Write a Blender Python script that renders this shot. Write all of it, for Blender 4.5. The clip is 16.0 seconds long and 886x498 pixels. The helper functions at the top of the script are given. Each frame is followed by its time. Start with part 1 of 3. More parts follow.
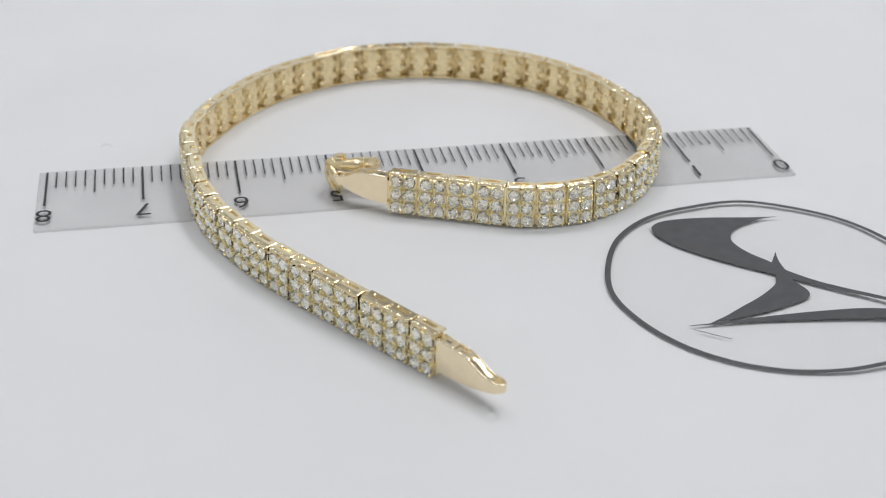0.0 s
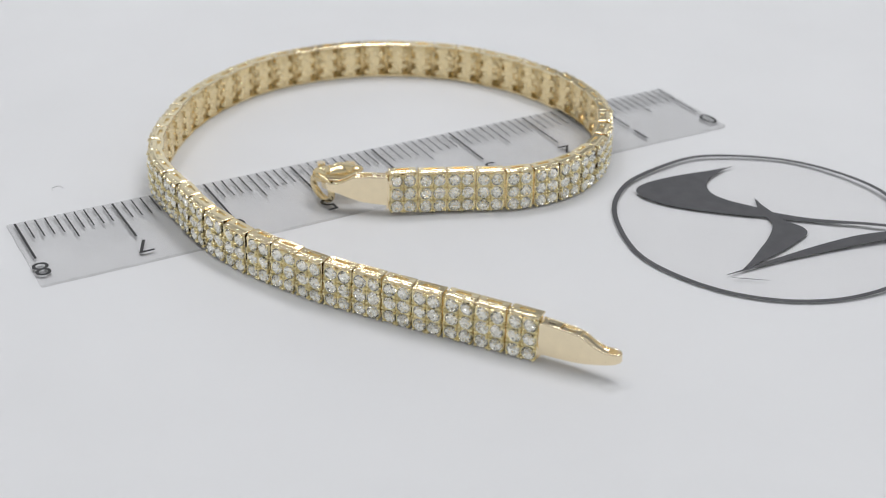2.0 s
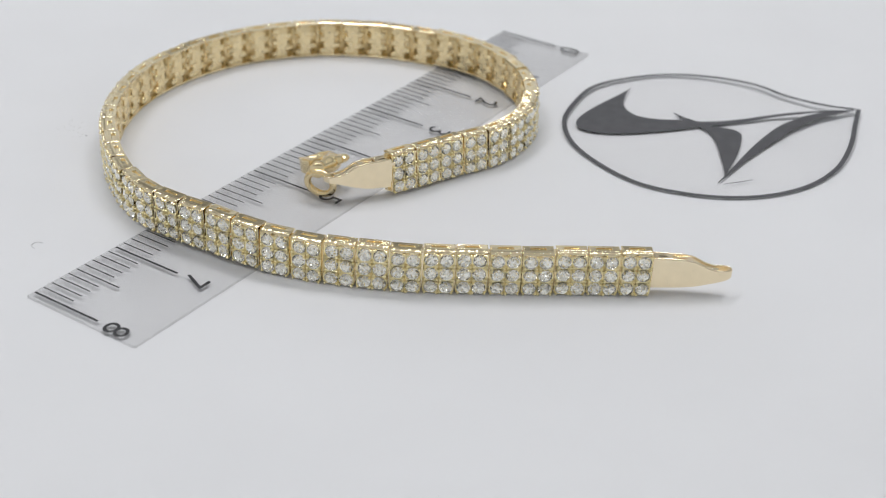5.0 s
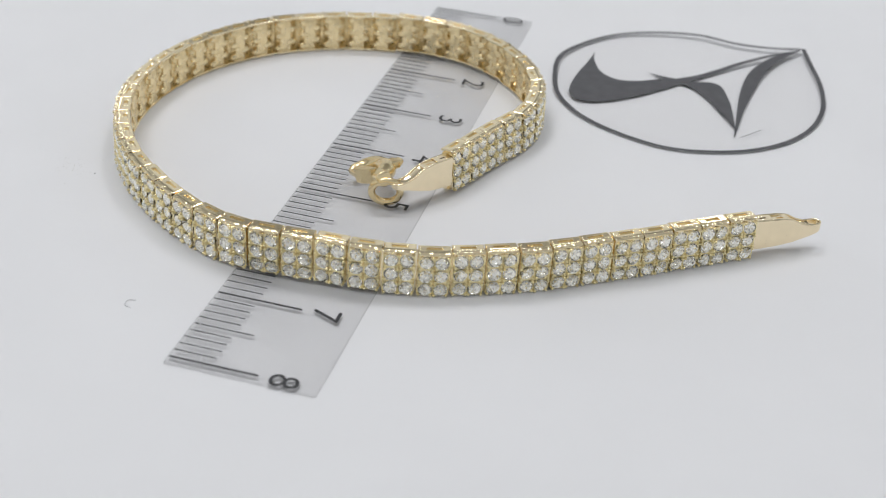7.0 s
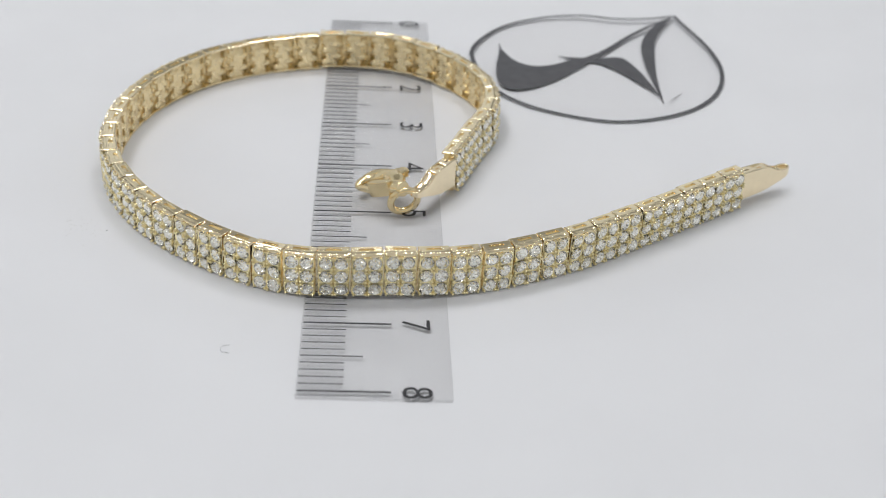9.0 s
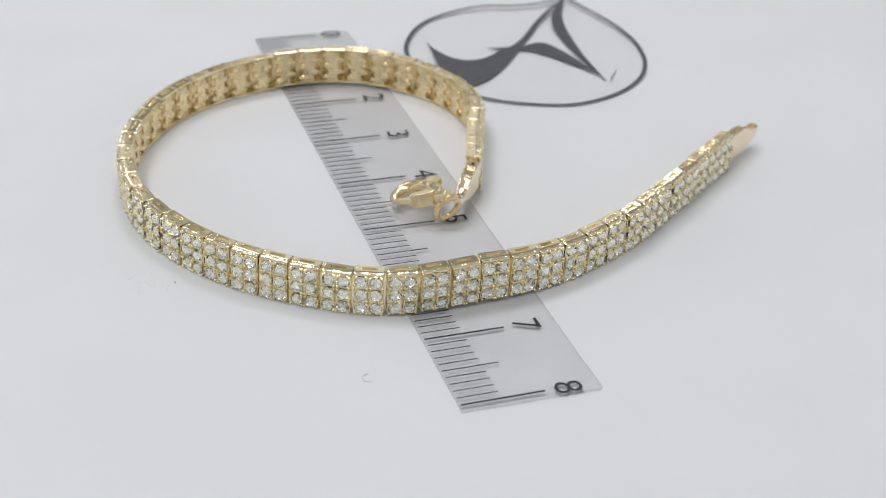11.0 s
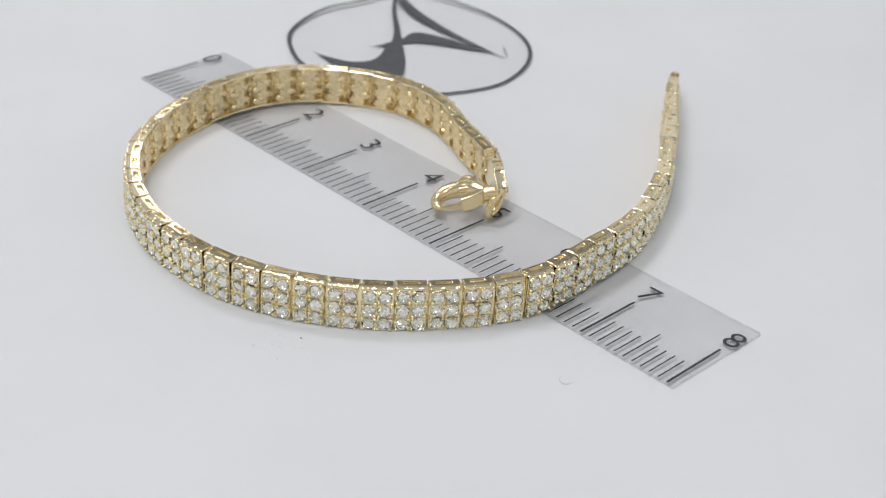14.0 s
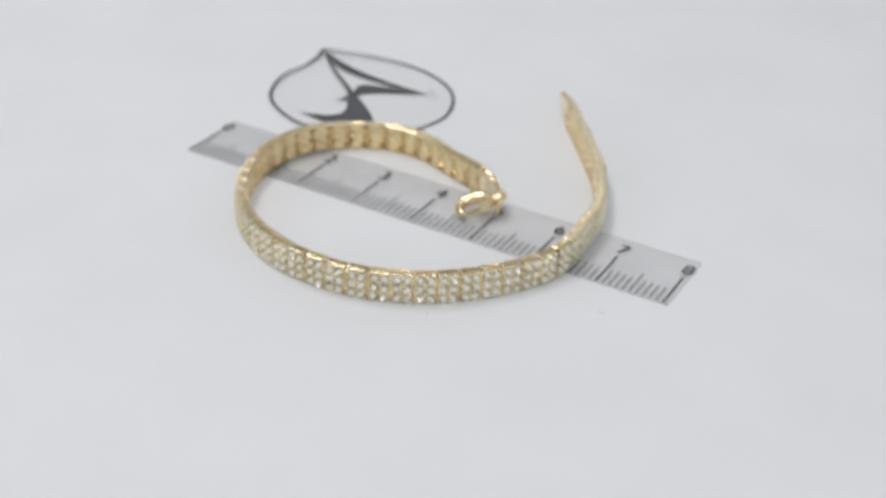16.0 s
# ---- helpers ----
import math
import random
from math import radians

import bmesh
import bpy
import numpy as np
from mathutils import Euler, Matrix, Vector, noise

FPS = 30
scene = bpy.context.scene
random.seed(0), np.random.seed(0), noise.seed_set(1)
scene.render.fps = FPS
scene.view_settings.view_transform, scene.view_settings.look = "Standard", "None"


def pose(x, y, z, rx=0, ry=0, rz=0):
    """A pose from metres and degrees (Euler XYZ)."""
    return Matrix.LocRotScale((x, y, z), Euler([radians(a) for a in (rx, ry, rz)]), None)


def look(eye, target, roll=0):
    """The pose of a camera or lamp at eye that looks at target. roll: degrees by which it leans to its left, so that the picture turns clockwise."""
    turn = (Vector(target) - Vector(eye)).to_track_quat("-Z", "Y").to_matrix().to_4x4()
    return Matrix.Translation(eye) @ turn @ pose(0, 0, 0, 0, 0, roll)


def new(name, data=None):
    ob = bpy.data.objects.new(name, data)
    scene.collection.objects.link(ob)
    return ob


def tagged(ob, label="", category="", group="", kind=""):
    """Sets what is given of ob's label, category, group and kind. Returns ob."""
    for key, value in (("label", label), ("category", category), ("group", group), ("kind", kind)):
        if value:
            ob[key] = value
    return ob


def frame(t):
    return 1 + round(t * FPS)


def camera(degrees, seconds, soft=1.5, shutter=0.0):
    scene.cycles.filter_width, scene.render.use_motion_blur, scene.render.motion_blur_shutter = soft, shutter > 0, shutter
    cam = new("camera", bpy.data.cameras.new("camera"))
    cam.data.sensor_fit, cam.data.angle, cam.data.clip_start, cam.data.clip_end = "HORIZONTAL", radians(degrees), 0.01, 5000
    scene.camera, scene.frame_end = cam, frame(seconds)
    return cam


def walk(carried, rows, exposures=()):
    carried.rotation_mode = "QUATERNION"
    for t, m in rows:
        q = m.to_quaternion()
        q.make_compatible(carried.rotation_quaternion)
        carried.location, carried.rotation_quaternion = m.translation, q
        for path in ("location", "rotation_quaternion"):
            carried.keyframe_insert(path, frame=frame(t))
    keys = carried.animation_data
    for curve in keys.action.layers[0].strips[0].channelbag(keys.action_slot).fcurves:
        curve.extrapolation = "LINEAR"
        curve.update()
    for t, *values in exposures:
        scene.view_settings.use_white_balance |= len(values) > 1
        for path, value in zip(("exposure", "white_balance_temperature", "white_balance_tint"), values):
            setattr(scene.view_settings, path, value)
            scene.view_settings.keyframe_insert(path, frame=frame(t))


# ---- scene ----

# ---- camera and walk ----
cam = camera(35.0, 16.0, soft=1.0)
cam.data.dof.use_dof = True
cam.data.dof.focus_distance = 0.135
cam.data.dof.aperture_fstop = 47.0
PATH = [
    (0, (0.06652, 0.14117, 0.06837), (0.04279, 0.03041, 0.00458), 1.54),
    (0.5, (0.07601, 0.13908, 0.06852), (0.04378, 0.03036, 0.00494), 1.63),
    (1, (0.08580, 0.13672, 0.06789), (0.04537, 0.03062, 0.00458), 1.69),
    (1.5, (0.09613, 0.13284, 0.06826), (0.04728, 0.03029, 0.00504), 1.76),
    (2, (0.10465, 0.12844, 0.06809), (0.04782, 0.03027, 0.00458), 1.73),
    (2.5, (0.11327, 0.12208, 0.06763), (0.04886, 0.02937, 0.00315), 1.71),
    (3, (0.12060, 0.11690, 0.06862), (0.04907, 0.02989, 0.00372), 1.83),
    (5.5, (0.15446, 0.07557, 0.06916), (0.05608, 0.02397, 0.00163), 2.99),
    (6, (0.15750, 0.06334, 0.06960), (0.05616, 0.02048, 0.00037), 3.31),
    (6.5, (0.16091, 0.05312, 0.06999), (0.05607, 0.01937, 0.00093), 3.70),
    (7, (0.16428, 0.04266, 0.06991), (0.05709, 0.01684, 0.00104), 4.13),
    (7.5, (0.16605, 0.03216, 0.06946), (0.05708, 0.01448, 0.00081), 4.27),
    (8, (0.16785, 0.02298, 0.06960), (0.05773, 0.01376, 0.00111), 4.14),
    (8.5, (0.17128, 0.01515, 0.07053), (0.06034, 0.01385, 0.00276), 3.84),
    (9, (0.17356, 0.00582, 0.07130), (0.06263, 0.01252, 0.00386), 3.33),
    (11.5, (0.16513, -0.04569, 0.07441), (0.06469, 0.00167, 0.00681), 3.76),
    (12, (0.16067, -0.05460, 0.07353), (0.06394, 0.00060, 0.00647), 3.78),
    (12.5, (0.15468, -0.06279, 0.07255), (0.06199, -0.00049, 0.00602), 3.44),
    (13, (0.14896, -0.07111, 0.07276), (0.06091, -0.00226, 0.00636), 3.46),
    (13.5, (0.14186, -0.07864, 0.07215), (0.05898, -0.00362, 0.00582), 3.77),
    (14, (0.13468, -0.08571, 0.07129), (0.05706, -0.00523, 0.00498), 3.93),
    (14.5, (0.12940, -0.09352, 0.07285), (0.05753, -0.00784, 0.00656), 3.49),
    (15, (0.12799, -0.11670, 0.08502), (0.06645, -0.02422, 0.01749), 4.27),
    (15.5, (0.12592, -0.14450, 0.09840), (0.07300, -0.04644, 0.03143), 4.80),
    (16, (0.12729, -0.15741, 0.10187), (0.07591, -0.05793, 0.03582), 3.53),
]
walk(cam, [(t, look(eye, target, roll)) for t, eye, target, roll in PATH])

# ---- world and lights ----
world = bpy.data.worlds.new("world")
scene.world = world
world.use_nodes = True
bg = world.node_tree.nodes["Background"]
bg.inputs[0].default_value = (0.91, 0.95, 1.0, 1)
bg.inputs[1].default_value = 0.755


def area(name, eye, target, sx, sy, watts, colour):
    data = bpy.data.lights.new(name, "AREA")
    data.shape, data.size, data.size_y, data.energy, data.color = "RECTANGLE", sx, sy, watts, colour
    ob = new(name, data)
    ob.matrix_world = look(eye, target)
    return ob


# broad overhead fill, added without any panel on the ceiling
area("overhead_fill_light", (0.35, -0.1, 1.80), (0.35, -0.1, 0), 3.2, 3.2, 5.6, (0.925, 0.943, 1.0))
# three soft lights added round the far side, so shadows suit every view
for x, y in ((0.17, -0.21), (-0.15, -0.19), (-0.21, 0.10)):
    area("shadow_key_light", (x, y, 0.63), (0.045, 0.01, 0), 0.15, 0.15, 0.755, (0.975, 0.978, 1.0))
# ring of small added lights that make gold and stones glint from all sides
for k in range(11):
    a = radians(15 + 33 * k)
    area("glint_light", (1.6 * math.cos(a), 1.6 * math.sin(a), 0.78 + 0.09 * (k % 3)), (0.04, 0.01, 0), 0.05, 0.05, 0.10, (1.0, 0.98, 0.95))

# ---- materials ----


def material(name):
    m = bpy.data.materials.new(name)
    m.use_nodes = True
    return m, m.node_tree.nodes, m.node_tree.links, m.node_tree.nodes["Principled BSDF"]


def noise_tex(nodes, links, scale, detail=4, coord="Object"):
    tc, n = nodes.new("ShaderNodeTexCoord"), nodes.new("ShaderNodeTexNoise")
    n.inputs["Scale"].default_value, n.inputs["Detail"].default_value = scale, detail
    links.new(tc.outputs[coord], n.inputs["Vector"])
    return n


def ramp(nodes, links, src, stops):
    r = nodes.new("ShaderNodeValToRGB")
    r.color_ramp.elements[0].position, r.color_ramp.elements[0].color = stops[0][0], (*stops[0][1], 1)
    r.color_ramp.elements[1].position, r.color_ramp.elements[1].color = stops[-1][0], (*stops[-1][1], 1)
    for p, c in stops[1:-1]:
        e = r.color_ramp.elements.new(p)
        e.color = (*c, 1)
    links.new(src, r.inputs[0])
    return r


def bump(nodes, links, src, bsdf, strength, distance):
    b = nodes.new("ShaderNodeBump")
    b.inputs["Strength"].default_value, b.inputs["Distance"].default_value = strength, distance
    links.new(src, b.inputs["Height"])
    links.new(b.outputs[0], bsdf.inputs["Normal"])


def mat_plain(name, colour, rough, spread=0.04, scale=60.0, relief=0.0, relief_scale=2500.0, specular=0.5):
    m, n, l, b = material(name)
    t = noise_tex(n, l, scale)
    lo = tuple(max(0, c * (1 - spread)) for c in colour)
    hi = tuple(min(1, c * (1 + spread)) for c in colour)
    r = ramp(n, l, t.outputs["Fac"], [(0.3, lo), (0.7, hi)])
    l.new(r.outputs[0], b.inputs["Base Color"])
    b.inputs["Roughness"].default_value = rough
    b.inputs["Specular IOR Level"].default_value = specular
    if relief:
        t2 = noise_tex(n, l, relief_scale, 3)
        bump(n, l, t2.outputs["Fac"], b, relief, 0.0001)
    return m


def mat_gold(name, colour, rough):
    """Pale yellow gold, polished, with faint buffing marks and a little unevenness."""
    m, n, l, b = material(name)
    t = noise_tex(n, l, 900, 3)
    r = ramp(n, l, t.outputs["Fac"], [(0.3, tuple(c * 0.94 for c in colour)), (0.7, colour)])
    l.new(r.outputs[0], b.inputs["Base Color"])
    b.inputs["Metallic"].default_value = 1.0
    q = noise_tex(n, l, 2600, 3)
    mr = n.new("ShaderNodeMapRange")
    mr.inputs["To Min"].default_value, mr.inputs["To Max"].default_value = rough * 0.6, rough * 1.5
    l.new(q.outputs["Fac"], mr.inputs["Value"])
    l.new(mr.outputs[0], b.inputs["Roughness"])
    w = noise_tex(n, l, 1100, 3)
    bump(n, l, w.outputs["Fac"], b, 0.16, 0.0001)
    return m


def mat_stone():
    m, n, l, b = material("clear_stone")
    b.inputs["Base Color"].default_value = (1.0, 0.99, 0.95, 1)
    b.inputs["Roughness"].default_value = 0.0
    b.inputs["IOR"].default_value = 1.25
    b.inputs["Transmission Weight"].default_value = 1.0
    return m


def mat_foil():
    """Mirror added under the stones, in place of the light their facets would return."""
    m, n, l, b = material("stone_return_mirror")
    t = noise_tex(n, l, 2500, 2)
    r = ramp(n, l, t.outputs["Fac"], [(0.35, (0.97, 0.94, 0.86)), (0.65, (0.99, 0.985, 0.97))])
    l.new(r.outputs[0], b.inputs["Base Color"])
    b.inputs["Metallic"].default_value = 1.0
    b.inputs["Roughness"].default_value = 0.06
    return m


def mat_film(name, lo, hi, gloss, grain=1.0):
    """Clear plastic film: mostly lets the table through, slightly grey, with a thin gloss and faint scuffs."""
    m, n, l, b = material(name)
    out = n["Material Output"]
    tr = n.new("ShaderNodeBsdfTransparent")
    t = noise_tex(n, l, 160, 5)
    r = ramp(n, l, t.outputs["Fac"], [(0.3, (lo, lo * 0.999, lo * 0.999)), (0.7, (hi, hi * 0.999, hi * 0.999))])
    # fine scuffs and a grainy coat
    t2 = noise_tex(n, l, 2200, 4)
    r2 = ramp(n, l, t2.outputs["Fac"], [(0.36, (0.95, 0.95, 0.95)), (0.5, (0.985, 0.985, 0.985)), (0.64, (1.0, 1.0, 1.0))])
    mx = n.new("ShaderNodeMixRGB")
    mx.blend_type, mx.inputs[0].default_value = "MULTIPLY", grain
    l.new(r.outputs[0], mx.inputs[1])
    l.new(r2.outputs[0], mx.inputs[2])
    l.new(mx.outputs[0], tr.inputs[0])
    gl = n.new("ShaderNodeBsdfGlossy")
    gl.inputs["Roughness"].default_value = 0.32
    fr = n.new("ShaderNodeLayerWeight")
    fr.inputs["Blend"].default_value = 0.12
    mul = n.new("ShaderNodeMath")
    mul.operation = "MULTIPLY"
    mul.inputs[1].default_value = gloss
    l.new(fr.outputs["Fresnel"], mul.inputs[0])
    mix = n.new("ShaderNodeMixShader")
    l.new(mul.outputs[0], mix.inputs[0])
    l.new(tr.outputs[0], mix.inputs[1])
    l.new(gl.outputs[0], mix.inputs[2])
    l.new(mix.outputs[0], out.inputs["Surface"])
    return m


M_TABLE = mat_plain("white_laminate", (0.80, 0.80, 0.81), 0.5, 0.018, 45, 0.05, 1800, 0.1)
M_WALL = mat_plain("wall_paint", (0.66, 0.645, 0.61), 0.8, 0.05, 2)
M_CEIL = mat_plain("ceiling_paint", (0.70, 0.70, 0.69), 0.9, 0.03, 2)
M_FLOOR = mat_plain("grey_floor", (0.45, 0.44, 0.42), 0.6, 0.1, 4)
M_GOLD = mat_gold("yellow_gold", (0.96, 0.822, 0.55), 0.12)
M_GOLD_POLISHED = mat_gold("polished_gold", (0.96, 0.825, 0.58), 0.13)
M_GOLD_SATIN = mat_gold("satin_gold", (0.98, 0.862, 0.53), 0.32)
M_GOLD_CAST = mat_gold("cast_gold", (0.945, 0.785, 0.475), 0.28)
M_GOLD_CLASP = mat_gold("clasp_gold", (0.92, 0.76, 0.46), 0.20)
M_STONE = mat_stone()
M_RETURN_MIRROR = mat_foil()
M_FILM = mat_film("clear_film", 0.948, 0.972, 0.12, 0.7)
M_FILM_EDGE = mat_film("cut_film_edge", 0.84, 0.90, 0.05)
M_FILM_THIN = mat_film("thin_clear_film", 0.985, 0.992, 0.03, 0.2)
M_INK = mat_plain("black_ink", (0.10, 0.10, 0.106), 0.55, 0.10, 700, specular=0.2)
M_INK_GREY = mat_plain("grey_ink", (0.06, 0.06, 0.063), 0.55, 0.15, 500, specular=0.15)
M_FIBRE = mat_plain("pale_fibre", (0.58, 0.58, 0.59), 0.8, 0.1, 3000)
M_DUST = mat_plain("grey_dust", (0.55, 0.54, 0.51), 0.9, 0.2, 3000)

# ---- mesh helpers ----
CM = 0.01
MM = 0.001


def mesh_of(name, bm, mat, smooth=False):
    me = bpy.data.meshes.new(name)
    bmesh.ops.recalc_face_normals(bm, faces=bm.faces)
    bm.to_mesh(me)
    bm.free()
    me.materials.append(mat)
    if smooth:
        for p in me.polygons:
            p.use_smooth = True
    return me


def part(name, bm, mat, parent=None, label="", smooth=False):
    ob = new(name, mesh_of(name, bm, mat, smooth))
    if parent:
        ob.parent = parent
    return tagged(ob, label)


def box(bm, x0, x1, y0, y1, z0, z1, bevel=0.0, seg=1):
    m = Matrix.LocRotScale(((x0 + x1) / 2, (y0 + y1) / 2, (z0 + z1) / 2), None, (x1 - x0, y1 - y0, z1 - z0))
    vs = bmesh.ops.create_cube(bm, size=1.0, matrix=m)["verts"]
    if bevel:
        edges = list({e for v in vs for e in v.link_edges})
        bmesh.ops.bevel(bm, geom=edges, offset=bevel, segments=seg, affect="EDGES", profile=0.5)


def spline(points, n, closed=False):
    """n points at even steps along a smooth curve through the given ones."""
    p = [np.array(q, float) for q in points]
    if closed:
        p = [p[-1]] + p + [p[0], p[1]]
    else:
        p = [2 * p[0] - p[1]] + p + [2 * p[-1] - p[-2]]
    out = []
    for i in range(1, len(p) - 2):
        a, b, c, d = p[i - 1:i + 3]
        for u in np.linspace(0, 1, 30, endpoint=False):
            out.append(0.5 * (2 * b + (c - a) * u + (2 * a - 5 * b + 4 * c - d) * u * u + (3 * b - a - 3 * c + d) * u ** 3))
    out.append(p[-2])
    out = np.array(out)
    s = np.r_[0, np.cumsum(np.linalg.norm(np.diff(out, axis=0), axis=1))]
    steps = np.linspace(0, s[-1], n + 1)[:-1] if closed else np.linspace(0, s[-1], n)
    return np.stack([np.interp(steps, s, out[:, k]) for k in range(out.shape[1])], 1)


def tube(bm, pts, radii, sides=10, closed=False, flat=1.0, up=(0, 0, 1)):
    """A round bar along pts; radii one a point; flat squeezes it along up."""
    pts = [Vector(p) for p in pts]
    n, rings, up = len(pts), [], Vector(up)
    for i, p in enumerate(pts):
        a = pts[(i - 1) % n] if closed or i else pts[0]
        b = pts[(i + 1) % n] if closed or i < n - 1 else pts[-1]
        d = (b - a).normalized()
        side = d.cross(up)
        side = side.normalized() if side.length > 1e-6 else Vector((1, 0, 0))
        top = side.cross(d).normalized()
        rings.append([bm.verts.new(p + (side * math.cos(2 * math.pi * k / sides) + top * flat * math.sin(2 * math.pi * k / sides)) * radii[i])
                      for k in range(sides)])
    for i in range(n if closed else n - 1):
        r, q = rings[i], rings[(i + 1) % n]
        for k in range(sides):
            bm.faces.new((r[k], r[(k + 1) % sides], q[(k + 1) % sides], q[k]))
    if not closed:
        bm.faces.new(rings[0])
        bm.faces.new(rings[-1])


def sheet(bm, outline, height, thick):
    """A flat sheet with the given outline (x, y), lying at height(x, y), with some thickness."""
    top = [bm.verts.new((x, y, 0)) for x, y in outline]
    f = bm.faces.new(top)
    low = [bm.verts.new((x, y, 0)) for x, y in outline]
    g = bm.faces.new(low[::-1])
    bmesh.ops.triangulate(bm, faces=[f, g], ngon_method="EAR_CLIP")
    n = len(top)
    for i in range(n):
        bm.faces.new((low[i], low[(i + 1) % n], top[(i + 1) % n], top[i]))
    for v in top:
        v.co.z = height(v.co.x, v.co.y) + thick
    for v in low:
        v.co.z = height(v.co.x, v.co.y)


def disc(bm, outline, centre, height, thick):
    """A thin sheet with a star-shaped outline, in rings, so that it can curl."""
    n, rows = len(outline), []
    for dz, fr in [(0, k / 8) for k in range(1, 9)] + [(thick, k / 8) for k in range(8, 0, -1)]:
        row = []
        for x, y in outline:
            px, py = centre[0] + (x - centre[0]) * fr, centre[1] + (y - centre[1]) * fr
            row.append(bm.verts.new((px, py, height(px, py) + dz)))
        rows.append(row)
    for a, b in zip(rows, rows[1:]):
        for i in range(n):
            bm.faces.new((a[i], a[(i + 1) % n], b[(i + 1) % n], b[i]))
    bm.faces.new(rows[0][::-1])
    bm.faces.new(rows[-1])


# ---- the room: unseen, added to shape light and reflections ----
def plain_box(name, dims, mat, label, category):
    bm = bmesh.new()
    box(bm, *dims)
    return tagged(part(name, bm, mat), label, category, kind="structure")


plain_box("floor", (-2.1, 2.1, -2.1, 2.1, -0.80, -0.75), M_FLOOR, "grey floor of the room under the table", "floor")
plain_box("ceiling", (-2.1, 2.1, -2.1, 2.1, 1.85, 1.95), M_CEIL, "plain white unseen ceiling, added to close the room", "ceiling")


def wall_mesh(x0, x1, y0, y1):
    """An added wall with tall openings between piers, through which the world lights the band."""
    bm = bmesh.new()
    box(bm, x0, x1, y0, y1, -0.75, 0.06)
    box(bm, x0, x1, y0, y1, 1.50, 1.85)
    wide = x1 - x0 > y1 - y0
    lo, hi = (x0, x1) if wide else (y0, y1)
    n = 7
    step = (hi - lo) / n
    for k in range(n + 1):
        a, b = max(lo, lo + k * step - 0.08), min(hi, lo + k * step + 0.08)
        if wide:
            box(bm, a, b, y0, y1, 0.06, 1.50)
        else:
            box(bm, x0, x1, a, b, 0.06, 1.50)
    return bm


for name, dims in (("wall_west", (-2.1, -2.0, -2.0, 2.0)), ("wall_east", (2.0, 2.1, -2.0, 2.0)), ("wall_south", (-2.1, 2.1, -2.1, -2.0)), ("wall_north", (-2.1, 2.1, 2.0, 2.1))):
    tagged(part(name, wall_mesh(*dims), M_WALL), "unseen grey wall, added with tall openings that let world light in", "wall", kind="structure")

table = tagged(new("table"), "smooth white table with a matt top", "table")
bm = bmesh.new()
box(bm, -0.55, 0.65, -0.45, 0.45, -0.03, 0.0, 0.003, 2)
part("tabletop", bm, M_TABLE, table)
for lx in (-0.5, 0.6):
    for ly in (-0.4, 0.4):
        bm = bmesh.new()
        box(bm, lx - 0.025, lx + 0.025, ly - 0.025, ly + 0.025, -0.75, -0.03, 0.003)
        part("leg", bm, M_TABLE, table)

# ---- the ruler: a strip of clear film with printed marks ----
FILM = 0.30 * MM
ruler = tagged(new("ruler"), "transparent plastic film ruler strip with printed centimetre marks", "ruler")
bm = bmesh.new()
# the cut at the high end is slightly wavy
edge = [(-0.045, -0.008), (2.0, -0.008), (4.0, -0.008), (6.0, -0.008), (8.080, -0.008), (8.078, 0.21), (8.084, 0.44), (8.081, 0.69), (8.087, 0.94),
        (8.085, 1.15), (8.088, 1.285), (8.07, 1.303), (6.0, 1.292), (3.0, 1.27), (0.0, 1.25), (-0.07, 1.24)]
sheet(bm, [(x * CM, y * CM) for x, y in edge], lambda x, y: 0.00003, FILM)
for f in bm.faces:
    f.normal_update()
    if abs(f.normal.z) < 0.5:
        f.material_index = 1
strip = part("film_strip", bm, M_FILM, ruler)
strip.data.materials.append(M_FILM_EDGE)
TOP = FILM + 0.00003 + 0.00001
tick_mesh = {}
for i in range(81):
    kind = "long" if i % 10 == 0 else "half" if i % 5 == 0 else "short"
    if kind not in tick_mesh:
        length = {"long": 7.85, "half": 5.42, "short": 3.82}[kind] * MM
        half = {"long": 0.12, "half": 0.08, "short": 0.075}[kind] * MM
        bm = bmesh.new()
        box(bm, -half, half, 0.05 * MM, length, 0, 0.012 * MM)
        tick_mesh[kind] = mesh_of("tick_mark", bm, M_INK_GREY)
    ob = new("tick_mark", tick_mesh[kind])
    ob.parent = ruler
    ob.location = (i * MM, 0, TOP)


def text_mesh(text, size, mat, extrude):
    cu = bpy.data.curves.new("lettering", "FONT")
    cu.body, cu.size, cu.align_x, cu.extrude, cu.resolution_u = text, size, "CENTER", extrude, 6
    cu.offset = -0.015 * MM
    ob = new("lettering", cu)
    bpy.context.view_layer.update()
    me = bpy.data.meshes.new_from_object(ob.evaluated_get(bpy.context.evaluated_depsgraph_get()))
    bpy.data.objects.remove(ob)
    bpy.data.curves.remove(cu)
    me.materials.clear()
    me.materials.append(mat)
    return me


for k in range(9):
    ob = new("numeral", text_mesh(str(k), 3.7 * MM, M_INK_GREY, 0.006 * MM))
    ob.parent = ruler
    ob.location = (k * CM, 8.8 * MM, TOP + 0.006 * MM)

